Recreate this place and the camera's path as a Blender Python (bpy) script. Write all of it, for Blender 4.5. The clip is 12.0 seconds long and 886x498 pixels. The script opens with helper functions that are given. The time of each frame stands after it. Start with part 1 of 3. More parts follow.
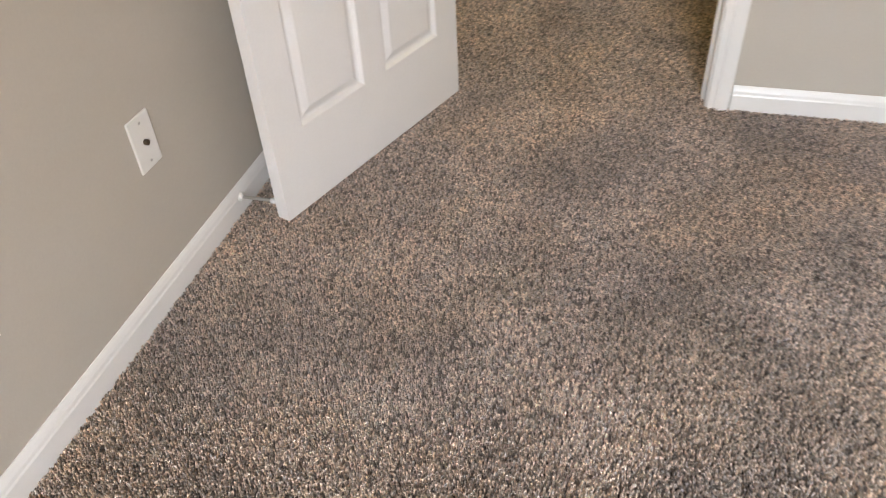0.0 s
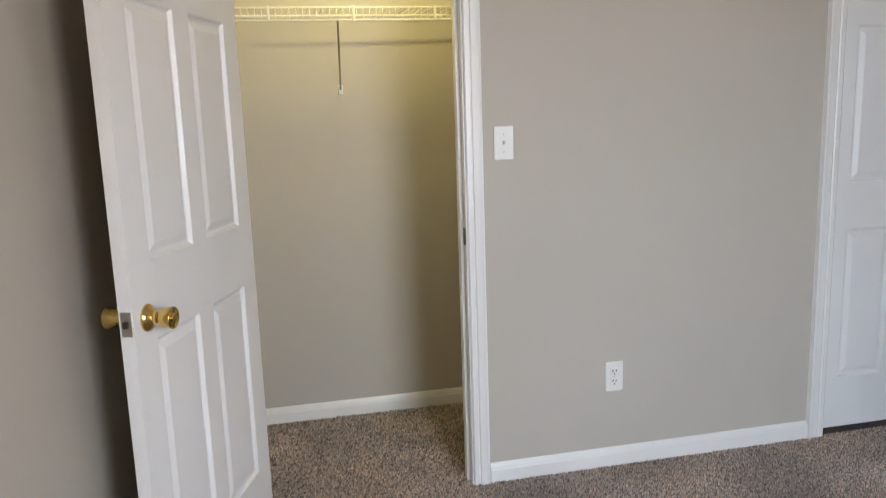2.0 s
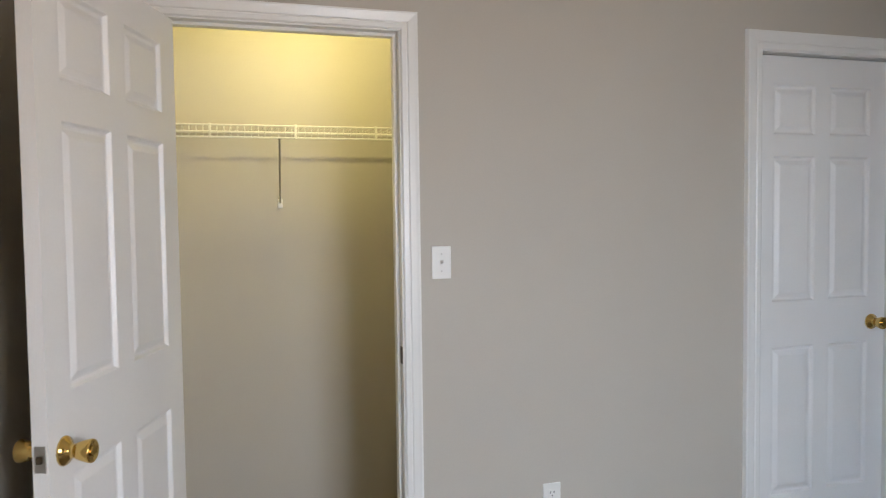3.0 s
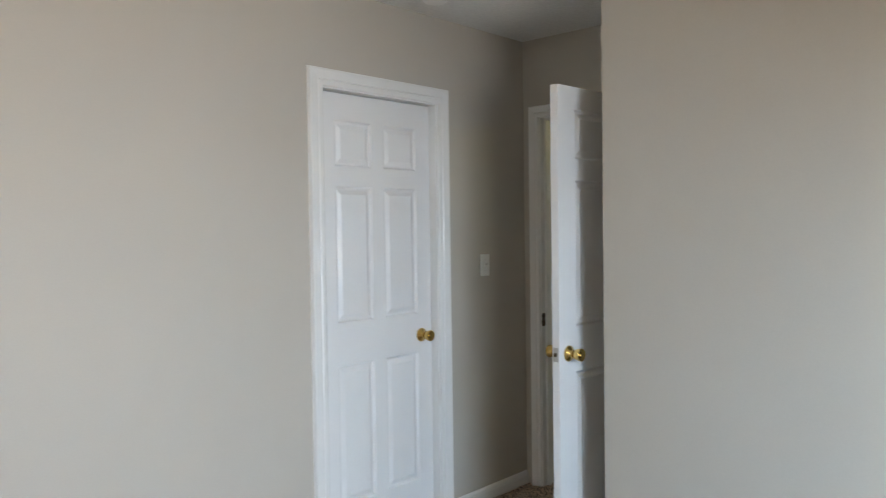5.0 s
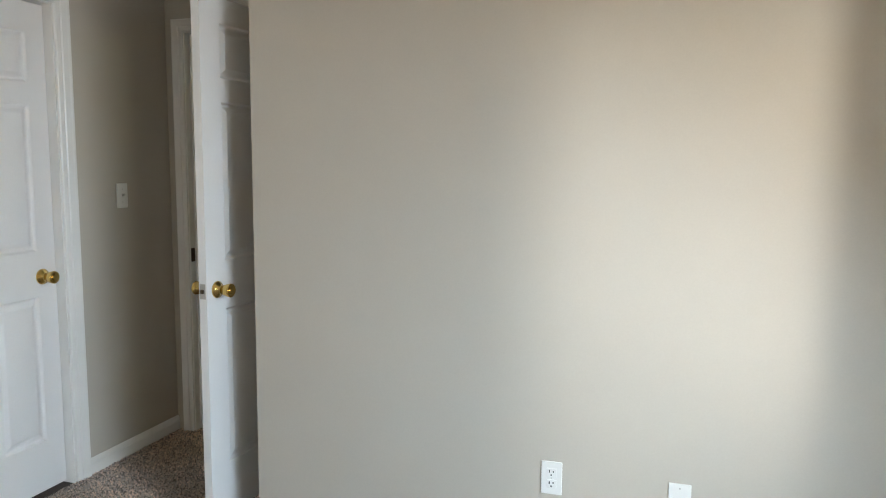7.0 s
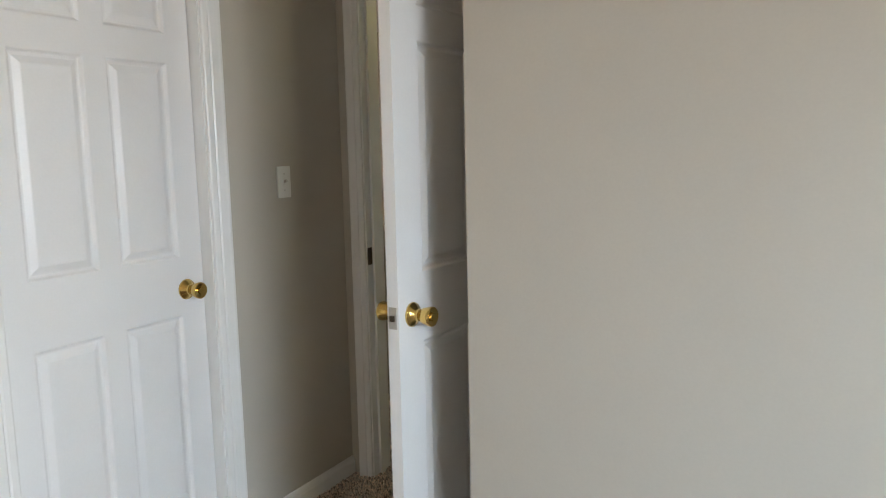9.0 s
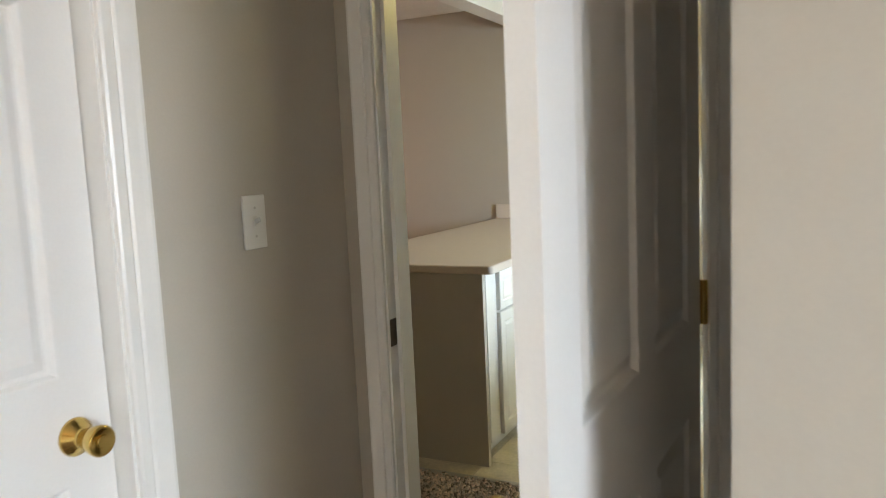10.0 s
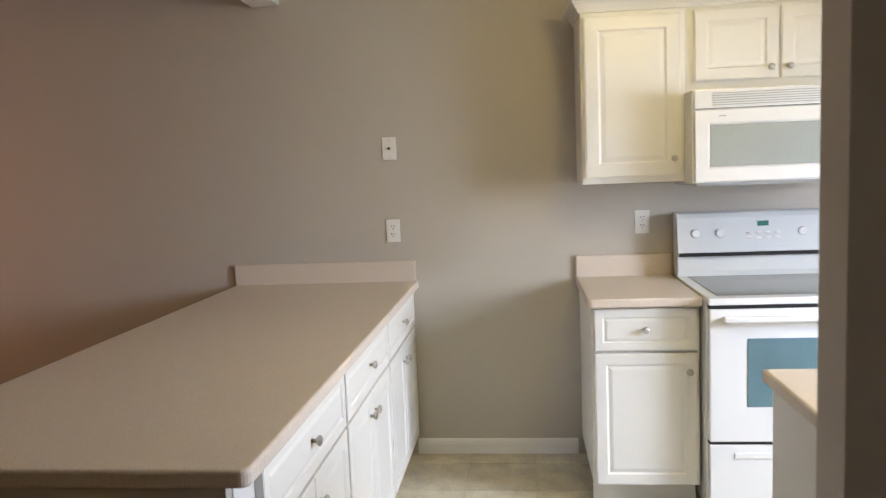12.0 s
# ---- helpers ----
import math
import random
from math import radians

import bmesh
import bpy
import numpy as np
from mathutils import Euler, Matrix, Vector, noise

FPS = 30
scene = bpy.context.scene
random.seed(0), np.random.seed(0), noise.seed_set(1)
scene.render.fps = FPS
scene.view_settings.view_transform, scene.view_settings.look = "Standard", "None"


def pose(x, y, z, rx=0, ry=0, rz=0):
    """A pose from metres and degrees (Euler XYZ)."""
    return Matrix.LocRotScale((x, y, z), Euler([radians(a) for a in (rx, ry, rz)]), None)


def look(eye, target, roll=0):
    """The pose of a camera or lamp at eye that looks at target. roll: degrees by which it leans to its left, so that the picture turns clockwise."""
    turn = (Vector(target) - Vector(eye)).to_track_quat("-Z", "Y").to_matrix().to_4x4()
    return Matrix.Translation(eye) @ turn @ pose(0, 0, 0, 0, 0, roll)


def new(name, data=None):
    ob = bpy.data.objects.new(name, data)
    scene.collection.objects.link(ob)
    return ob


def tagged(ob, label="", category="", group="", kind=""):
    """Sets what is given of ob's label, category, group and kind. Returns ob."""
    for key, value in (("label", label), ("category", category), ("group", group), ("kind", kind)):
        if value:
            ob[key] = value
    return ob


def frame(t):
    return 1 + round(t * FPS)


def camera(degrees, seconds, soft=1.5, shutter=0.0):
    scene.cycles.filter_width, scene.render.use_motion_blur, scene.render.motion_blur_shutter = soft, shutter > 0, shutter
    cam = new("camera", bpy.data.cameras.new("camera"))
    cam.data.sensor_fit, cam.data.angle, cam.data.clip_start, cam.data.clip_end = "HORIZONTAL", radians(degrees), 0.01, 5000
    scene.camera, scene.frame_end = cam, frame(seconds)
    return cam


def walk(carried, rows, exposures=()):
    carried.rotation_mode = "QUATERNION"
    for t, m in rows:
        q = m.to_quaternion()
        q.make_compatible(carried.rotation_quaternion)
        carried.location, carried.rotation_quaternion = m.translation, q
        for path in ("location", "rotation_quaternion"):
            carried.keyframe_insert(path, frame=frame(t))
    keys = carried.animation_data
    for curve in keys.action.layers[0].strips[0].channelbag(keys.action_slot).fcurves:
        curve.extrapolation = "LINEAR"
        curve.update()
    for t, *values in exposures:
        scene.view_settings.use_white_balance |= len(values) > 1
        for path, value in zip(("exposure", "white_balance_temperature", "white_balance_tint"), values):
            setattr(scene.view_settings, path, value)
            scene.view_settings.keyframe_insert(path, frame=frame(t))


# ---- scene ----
cam = camera(60.8, 12.0, soft=1.0, shutter=0.22)
PATH = [
    (0, (1.256, -2.053, 1.13), (0.804, -0.59, -0.157), -3.5),
    (0.5, (1.106, -2.299, 1.165), (1.035, -0.669, 0.009), -3.0),
    (1, (0.866, -2.398, 1.195), (1.086, -0.637, 0.273), -3.0),
    (1.5, (0.819, -2.494, 1.274), (1.179, -0.631, 0.642), -2.6),
    (2, (0.799, -2.518, 1.354), (1.222, -0.595, 1.003), -1.9),
    (2.5, (0.783, -2.516, 1.378), (1.27, -0.584, 1.2), -1.1),
    (2.7, (0.79, -2.518, 1.395), (1.308, -0.59, 1.266), -1.0),
    (4.3, (0.852, -2.492, 1.495), (2.016, -0.866, 1.495), -0.6),
    (4.5, (0.862, -2.499, 1.484), (2.127, -0.949, 1.472), -0.8),
    (5, (0.918, -2.538, 1.454), (2.384, -1.179, 1.396), -0.8),
    (5.5, (0.985, -2.528, 1.442), (2.641, -1.414, 1.308), -0.7),
    (6, (1.028, -2.515, 1.438), (2.815, -1.638, 1.244), -0.3),
    (6.5, (1.039, -2.513, 1.432), (2.907, -1.835, 1.204), 0.4),
    (6.7, (1.055, -2.511, 1.428), (2.949, -1.916, 1.189), 0.5),
    (8.3, (1.297, -2.288, 1.396), (3.065, -1.384, 1.163), -0.4),
    (8.5, (1.446, -2.174, 1.382), (3.179, -1.21, 1.121), -0.6),
    (9, (1.86, -1.852, 1.365), (3.587, -0.879, 1.098), -1.2),
    (9.5, (2.238, -1.447, 1.381), (3.988, -0.498, 1.184), -2.7),
    (10, (2.717, -1.069, 1.364), (4.497, -0.188, 1.131), -2.6),
    (10.5, (3.109, -0.653, 1.391), (4.995, -0.018, 1.193), -1.6),
    (11, (3.491, -0.413, 1.38), (5.464, -0.187, 1.144), -3.8),
    (11.5, (3.926, -0.384, 1.425), (5.908, -0.289, 1.176), -3.6),
    (12, (4.331, -0.369, 1.458), (6.309, -0.158, 1.25), -2.3),
]
walk(cam, [(t, look(eye, target, roll)) for t, eye, target, roll in PATH],
     exposures=[(0.0, 0.0, 7080, 17), (0.5, 0.33, 5950, 7), (1.5, -0.02, 6250, 13), (2.5, -0.5, 6300, 14), (4.5, -0.1, 6050, 10), (6.5, 0.0, 6350, 8),
                (9.0, 0.08, 6600, 10), (10.0, 0.53, 6850, 11), (10.5, 0.55, 7000, 10), (11.0, 0.38, 7150, 18), (11.5, 0.22, 7050, 22), (12.0, 0.02, 6950, 25)])

# ---- plan (metres) ----
LEFT = 0.322          # left bedroom wall
ALC = 4.329           # wall with the bedroom door
NEARX, NEARY = 3.498, -0.997   # corner of the wall beside the bedroom door
SOUTH = -3.55         # window wall
CEIL = 2.475
STUB, STUBY = 5.486, -0.842
FAR = 8.09            # far kitchen wall
CLO_R, CLO_W = 1.437, 0.765
CLO_BACK = 0.80
D2A, D2B = 2.924, 3.614
WIN = (1.36, 2.51, 0.75, 2.08)


# ---- light ----
def daylight():
    world = bpy.data.worlds.new("sky")
    scene.world = world
    world.use_nodes = True
    nodes, links = world.node_tree.nodes, world.node_tree.links
    sky = nodes.new("ShaderNodeTexSky")
    sky.sky_type = "NISHITA"
    sky.sun_disc = False
    sky.sun_elevation, sky.sun_rotation = radians(40), radians(20)
    links.new(sky.outputs[0], nodes["Background"].inputs[0])
    nodes["Background"].inputs[1].default_value = 0.12
    sun = new("sun", bpy.data.lights.new("sun", "SUN"))
    sun.data.energy, sun.data.angle, sun.data.color = 2.5, radians(0.5), (1, 0.93, 0.82)
    sun.matrix_world = look((0, 6, 5), (0, 0, 0))


def area(name, x, y, z, target, sx, sy, watts, colour, spread=180):
    lamp = new(name, bpy.data.lights.new(name, "AREA"))
    lamp.data.shape, lamp.data.size, lamp.data.size_y = "RECTANGLE", sx, sy
    lamp.data.energy, lamp.data.color, lamp.data.spread = watts, colour, radians(spread)
    lamp.matrix_world = look((x, y, z), target)
    return lamp


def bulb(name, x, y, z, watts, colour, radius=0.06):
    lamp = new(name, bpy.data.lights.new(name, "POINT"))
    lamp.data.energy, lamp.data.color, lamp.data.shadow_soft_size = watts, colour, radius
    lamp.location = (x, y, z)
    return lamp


daylight()
wx0, wx1, wz0, wz1 = WIN
wxc, wzc = (wx0 + wx1) / 2, (wz0 + wz1) / 2
area("bedroom_window_light", wxc, SOUTH - 0.06, wzc, (wxc, SOUTH + 0.94, wzc - 0.95), wx1 - wx0 - 0.1, wz1 - wz0 - 0.1, 66, (0.60, 0.80, 1.0), 145)
area("lawn_light", wxc, SOUTH - 0.07, wzc, (wxc - 0.45, SOUTH + 0.84, wzc + 0.22), wx1 - wx0 - 0.1, wz1 - wz0 - 0.1, 24, (1.0, 0.69, 0.40), 150)
# narrow unseen lamp added outside for the bright band on the wall beside the door
area("wall_band_light", wxc - 4.9, SOUTH - 3.6, 2.0, (wxc, SOUTH, wzc), 0.55, 3.2, 235, (1.0, 0.94, 0.84), 150)
area("kitchen_window_light", 6.2, -3.27, 1.5, (6.4, -2.2, 0.72), 1.0, 0.98, 76, (0.64, 0.82, 1.0), 120)
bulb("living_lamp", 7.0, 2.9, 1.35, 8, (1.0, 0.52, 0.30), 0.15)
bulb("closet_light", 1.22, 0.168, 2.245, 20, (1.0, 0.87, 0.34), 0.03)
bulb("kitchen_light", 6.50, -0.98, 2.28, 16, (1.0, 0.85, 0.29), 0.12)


# ---- materials ----
def material(name, base, rough=0.5, metal=0.0, var=0.06, scale=4.0, grain=0.03, grain_scale=160.0, bump=0.0, bump_scale=200.0, coat=0.0):
    m = bpy.data.materials.new(name)
    m.use_nodes = True
    n, l = m.node_tree.nodes, m.node_tree.links
    bsdf = n["Principled BSDF"]
    bsdf.inputs["Roughness"].default_value = rough
    bsdf.inputs["Metallic"].default_value = metal
    bsdf.inputs["Coat Weight"].default_value = coat
    tc = n.new("ShaderNodeTexCoord")
    geo = n.new("ShaderNodeNewGeometry")
    big, small = n.new("ShaderNodeTexNoise"), n.new("ShaderNodeTexNoise")
    for node, s in ((big, scale), (small, grain_scale)):
        node.inputs["Scale"].default_value = s
        node.inputs["Detail"].default_value = 3.0
        l.new(geo.outputs["Position"], node.inputs["Vector"])

    def scaled(node, lo, hi):
        r = n.new("ShaderNodeMapRange")
        r.inputs["From Min"].default_value, r.inputs["From Max"].default_value = 0.3, 0.7
        r.inputs["To Min"].default_value, r.inputs["To Max"].default_value = lo, hi
        l.new(node.outputs[0], r.inputs["Value"])
        return r.outputs[0]
    mul = n.new("ShaderNodeMath")
    mul.operation = "MULTIPLY"
    l.new(scaled(big, 1 - var, 1 + var), mul.inputs[0])
    l.new(scaled(small, 1 - grain, 1 + grain), mul.inputs[1])
    mix = n.new("ShaderNodeVectorMath")
    mix.operation = "SCALE"
    mix.inputs[0].default_value = base
    l.new(mul.outputs[0], mix.inputs["Scale"])
    l.new(mix.outputs[0], bsdf.inputs["Base Color"])
    rr = n.new("ShaderNodeMath")
    rr.operation = "MULTIPLY"
    rr.inputs[1].default_value = rough
    l.new(scaled(big, 0.88, 1.12), rr.inputs[0])
    l.new(rr.outputs[0], bsdf.inputs["Roughness"])
    if bump:
        t = n.new("ShaderNodeTexNoise")
        t.inputs["Scale"].default_value, t.inputs["Detail"].default_value = bump_scale, 2.0
        l.new(geo.outputs["Position"], t.inputs["Vector"])
        b = n.new("ShaderNodeBump")
        b.inputs["Strength"].default_value, b.inputs["Distance"].default_value = bump, 0.002
        l.new(t.outputs[0], b.inputs["Height"])
        l.new(b.outputs[0], bsdf.inputs["Normal"])
    return m


def carpet_material():
    m = material("carpet_pile", (0.60, 0.51, 0.445), 0.95, var=0.30, scale=3.0, grain=0.32, grain_scale=130.0, bump=1.0, bump_scale=170.0)
    n, l = m.node_tree.nodes, m.node_tree.links
    bsdf = n["Principled BSDF"]
    geo = n.new("ShaderNodeNewGeometry")
    ramp = n.new("ShaderNodeValToRGB")
    e = ramp.color_ramp.elements
    e[0].position, e[0].color = 0.0, (0.20, 0.185, 0.18, 1)
    e[1].position, e[1].color = 1.0, (1.55, 1.50, 1.45, 1)
    for at, tone in ((0.16, (0.38, 0.35, 0.33)), (0.32, (0.66, 0.65, 0.62)), (0.48, (0.92, 0.82, 0.77)), (0.60, (0.84, 0.88, 0.94)), (0.76, (1.16, 1.09, 1.01)), (0.90, (1.28, 1.18, 1.13))):
        mid = ramp.color_ramp.elements.new(at)
        mid.color = (*tone, 1)
    mul = n.new("ShaderNodeMixRGB")
    mul.blend_type = "MULTIPLY"
    mul.inputs[0].default_value = 1.0
    l.new(geo.outputs["Random Per Island"], ramp.inputs[0])
    l.new(bsdf.inputs["Base Color"].links[0].from_socket, mul.inputs[1])
    l.new(ramp.outputs[0], mul.inputs[2])
    # traffic stains: brownish and greyish patches
    stain, hue = n.new("ShaderNodeTexNoise"), n.new("ShaderNodeValToRGB")
    stain.inputs["Scale"].default_value, stain.inputs["Detail"].default_value = 2.2, 4.0
    l.new(geo.outputs["Position"], stain.inputs["Vector"])
    h = hue.color_ramp.elements
    h[0].position, h[0].color = 0.38, (1.03, 0.985, 0.91, 1)
    h[1].position, h[1].color = 0.62, (0.985, 0.99, 1.01, 1)
    l.new(stain.outputs[0], hue.inputs[0])
    tint = n.new("ShaderNodeMixRGB")
    tint.blend_type = "MULTIPLY"
    tint.inputs[0].default_value = 1.0
    l.new(mul.outputs[0], tint.inputs[1])
    l.new(hue.outputs[0], tint.inputs[2])
    l.new(tint.outputs[0], bsdf.inputs["Base Color"])
    bsdf.inputs["Sheen Weight"].default_value = 0.25
    return m


def vinyl_material():
    m = material("vinyl_tile", (0.60, 0.54, 0.41), 0.36, var=0.17, scale=9.0, grain=0.09, grain_scale=60.0, bump=0.12, bump_scale=60.0)
    n, l = m.node_tree.nodes, m.node_tree.links
    bsdf = n["Principled BSDF"]
    info = n.new("ShaderNodeObjectInfo")
    r = n.new("ShaderNodeMapRange")
    r.inputs["To Min"].default_value, r.inputs["To Max"].default_value = 0.88, 1.1
    l.new(info.outputs["Random"], r.inputs["Value"])
    sc = n.new("ShaderNodeVectorMath")
    sc.operation = "SCALE"
    l.new(bsdf.inputs["Base Color"].links[0].from_socket, sc.inputs[0])
    l.new(r.outputs[0], sc.inputs["Scale"])
    l.new(sc.outputs[0], bsdf.inputs["Base Color"])
    return m


PAINT = material("greige_wall_paint", (0.50, 0.46, 0.395), 0.62, var=0.025, scale=1.6, grain=0.015, bump=0.10, bump_scale=240)
WHITE = material("white_trim_paint", (0.80, 0.79, 0.76), 0.32, var=0.02, scale=3, grain=0.01, bump=0.04, bump_scale=90)
DOORW = material("white_door_paint", (0.80, 0.79, 0.77), 0.36, var=0.02, scale=3, grain=0.012, bump=0.06, bump_scale=120)
CEILW = material("white_ceiling_texture", (0.74, 0.73, 0.70), 0.9, var=0.03, scale=3, grain=0.05, grain_scale=70, bump=0.7, bump_scale=75)
CARPET = carpet_material()
PAD = material("carpet_backing", (0.10, 0.08, 0.07), 0.95, var=0.1, grain=0.2)
BRASS = material("polished_brass", (0.66, 0.46, 0.15), 0.12, 1.0, var=0.04, grain=0.03)
STEEL = material("brushed_nickel", (0.52, 0.50, 0.47), 0.3, 1.0, var=0.05)
DARKM = material("dark_bronze_metal", (0.10, 0.075, 0.05), 0.4, 0.8)
PLATE = material("white_plastic_plate", (0.80, 0.79, 0.75), 0.35, var=0.01, grain=0.005)
SWITCH = material("grey_white_plastic", (0.60, 0.58, 0.54), 0.4, var=0.02, grain=0.005)
SLOT = material("dark_slot", (0.02, 0.02, 0.02), 0.6)
CAB = material("white_cabinet_thermofoil", (0.77, 0.76, 0.72), 0.34, var=0.015, grain=0.008)
LAM = material("beige_laminate", (0.66, 0.575, 0.49), 0.40, var=0.03, scale=6, grain=0.10, grain_scale=220)
VINYL = vinyl_material()
GROUT = material("vinyl_joint", (0.52, 0.47, 0.37), 0.6, var=0.1, grain=0.1)
WIRE = material("white_vinyl_wire", (0.78, 0.76, 0.70), 0.4)
APPL = material("white_enamel", (0.75, 0.75, 0.74), 0.18, var=0.01, grain=0.004, coat=0.3)
SEAM = material("black_seam", (0.012, 0.012, 0.012), 0.85)
# grey-white backguard enamel, darkened in colour for the weaker light on it
APPL_DIM = material("dimmed_grey_white_enamel", (0.58, 0.60, 0.59), 0.4, var=0.03)
BLACK = material("black_gloss", (0.015, 0.015, 0.016), 0.12, var=0.05)
GLASST = material("grey_glass_cooktop", (0.20, 0.20, 0.19), 0.12, var=0.12, scale=10)
OVENG = material("tinted_oven_window", (0.11, 0.20, 0.23), 0.08, var=0.1, scale=5)
MWG = material("grey_microwave_window", (0.33, 0.36, 0.34), 0.22, var=0.04)
GREYV = material("grey_vent", (0.45, 0.45, 0.43), 0.5)
LED = material("green_display", (0.02, 0.16, 0.12), 0.2)
OUTG = material("outside_lawn", (0.10, 0.13, 0.05), 0.9, var=0.3, scale=0.6)
PANE = bpy.data.materials.new("window_glass")
PANE.use_nodes = True
PANE.node_tree.nodes["Principled BSDF"].inputs["Transmission Weight"].default_value = 1.0
PANE.node_tree.nodes["Principled BSDF"].inputs["Roughness"].default_value = 0.0
PANE.node_tree.nodes["Principled BSDF"].inputs["IOR"].default_value = 1.1


# ---- mesh helpers ----
def mesh_of(name, bm, mat, smooth=False):
    bmesh.ops.recalc_face_normals(bm, faces=bm.faces)
    me = bpy.data.meshes.new(name)
    bm.to_mesh(me)
    bm.free()
    me.materials.append(mat)
    if smooth:
        for p in me.polygons:
            p.use_smooth = True
    return me


def part(name, bm, mat, parent=None, label="", smooth=False):
    ob = new(name, mesh_of(name, bm, mat, smooth))
    ob.parent = parent
    if label:
        tagged(ob, label=label)
    return ob


def structure(name, bm, mat, label="", category=""):
    return tagged(part(name, bm, mat), label=label, category=category, kind="structure")


def thing(name, m, label, category, group="", kind=""):
    ob = new(name)
    ob.empty_display_size = 0.1
    ob.matrix_basis = m
    return tagged(ob, label, category, group, kind)


def box(bm, x0, x1, y0, y1, z0, z1, bevel=0.0, segments=2):
    r = bmesh.ops.create_cube(bm, size=1, matrix=Matrix.Translation(((x0 + x1) / 2, (y0 + y1) / 2, (z0 + z1) / 2)) @ Matrix.Diagonal((abs(x1 - x0), abs(y1 - y0), abs(z1 - z0), 1)))
    if bevel:
        edges = {e for v in r["verts"] for e in v.link_edges}
        bmesh.ops.bevel(bm, geom=list(edges), offset=bevel, segments=segments, affect="EDGES", profile=0.6)
    return bm


def boxed(*a, **k):
    return box(bmesh.new(), *a, **k)


def lathe(profile, steps=24, axis="y"):
    """A turned body: profile of (distance along the axis, radius)."""
    bm = bmesh.new()
    rings = []
    for d, r in profile:
        ring = []
        for i in range(steps):
            a = 2 * math.pi * i / steps
            c, s = max(r, 1e-4) * math.cos(a), max(r, 1e-4) * math.sin(a)
            ring.append(bm.verts.new({"y": (c, d, s), "z": (c, s, d), "x": (d, c, s)}[axis]))
        rings.append(ring)
    for a, b in zip(rings, rings[1:]):
        for i in range(steps):
            bm.faces.new((a[i], a[(i + 1) % steps], b[(i + 1) % steps], b[i]))
    bm.faces.new(rings[0])
    bm.faces.new(rings[-1])
    return bm


def rod(bm, a, b, r=0.003, sides=6):
    a, b = Vector(a), Vector(b)
    d = b - a
    m = Matrix.Translation((a + b) / 2) @ d.to_track_quat("Z", "Y").to_matrix().to_4x4()
    bmesh.ops.create_cone(bm, cap_ends=True, segments=sides, radius1=r, radius2=r, depth=d.length, matrix=m)


def wall(name, axis, a0, a1, t0, t1, openings=(), z0=0.0, z1=CEIL, label="greige painted drywall wall", mat=None):
    """A wall along x or y from a0 to a1, thick from t0 to t1, with openings (a, b, sill, head) through it."""
    cuts = sorted({a0, a1, *(v for o in openings for v in o[:2])})
    lev = sorted({z0, z1, *(v for o in openings for v in o[2:] if z0 < v < z1)})
    bm = bmesh.new()
    solid = {}
    for i in range(len(cuts) - 1):
        for k in range(len(lev) - 1):
            ca, cz = (cuts[i] + cuts[i + 1]) / 2, (lev[k] + lev[k + 1]) / 2
            solid[i, k] = not any(o[0] < ca < o[1] and o[2] < cz < o[3] for o in openings)

    def p(a, t, z):
        return bm.verts.new((a, t, z) if axis == "x" else (t, a, z))
    for (i, k), full in solid.items():
        if not full:
            continue
        a, b, c, d = cuts[i], cuts[i + 1], lev[k], lev[k + 1]
        for t in (t0, t1):
            bm.faces.new((p(a, t, c), p(b, t, c), p(b, t, d), p(a, t, d)))
        for (di, dk), q in (((-1, 0), ((a, c), (a, d))), ((1, 0), ((b, c), (b, d))), ((0, -1), ((a, c), (b, c))), ((0, 1), ((a, d), (b, d)))):
            if not solid.get((i + di, k + dk), False):
                (pa, pz), (qa, qz) = q
                bm.faces.new((p(pa, t0, pz), p(qa, t0, qz), p(qa, t1, qz), p(pa, t1, pz)))
    bmesh.ops.remove_doubles(bm, verts=bm.verts, dist=1e-5)
    return structure(name, bm, mat or PAINT, label, "wall")


def to_world(axis, face, sign):
    """Maps (along, proud, z) onto a wall whose face stands at that place and looks towards sign."""
    return (lambda a, d, z: (a, face + sign * d, z)) if axis == "x" else (lambda a, d, z: (face + sign * d, a, z))


CASING = [(0.0, 0.0), (0.0, 0.009), (0.004, 0.012), (0.018, 0.013), (0.022, 0.010), (0.026, 0.014), (0.044, 0.017), (0.052, 0.019), (0.058, 0.018), (0.061, 0.0)]


def casing(axis, face, sign, a0, a1, top, parent, wide=1.0, label="white painted moulded door casing"):
    """Mitred moulded casing round an opening."""
    f = to_world(axis, face, sign)
    bm = bmesh.new()
    rows = []
    for u, d in ((u * wide, d) for u, d in CASING):
        rows.append([bm.verts.new(f(*q)) for q in ((a0 - u, d, 0), (a0 - u, d, top + u), (a1 + u, d, top + u), (a1 + u, d, 0))])
    for r, s in zip(rows, rows[1:]):
        for i in range(3):
            bm.faces.new((r[i], r[i + 1], s[i + 1], s[i]))
    return part("casing", bm, WHITE, parent, label)


BASE = [(0.0, 0.012), (0.052, 0.012), (0.056, 0.010), (0.064, 0.009), (0.072, 0.006), (0.079, 0.002), (0.079, 0.0)]


def baseboard(runs, label="white painted wooden baseboard"):
    for axis, face, sign, a0, a1 in runs:
        f = to_world(axis, face, sign)
        bm = bmesh.new()
        rows = [[bm.verts.new(f(a, d, z)) for a in (a0, a1)] for z, d in BASE]
        for r, s in zip(rows, rows[1:]):
            bm.faces.new((r[0], r[1], s[1], s[0]))
        for i in (0, 1):
            bm.faces.new([r[i] for r in rows] + [bm.verts.new(f((a0, a1)[i], 0, 0))])
        structure("baseboard", bm, WHITE, label, "baseboard")


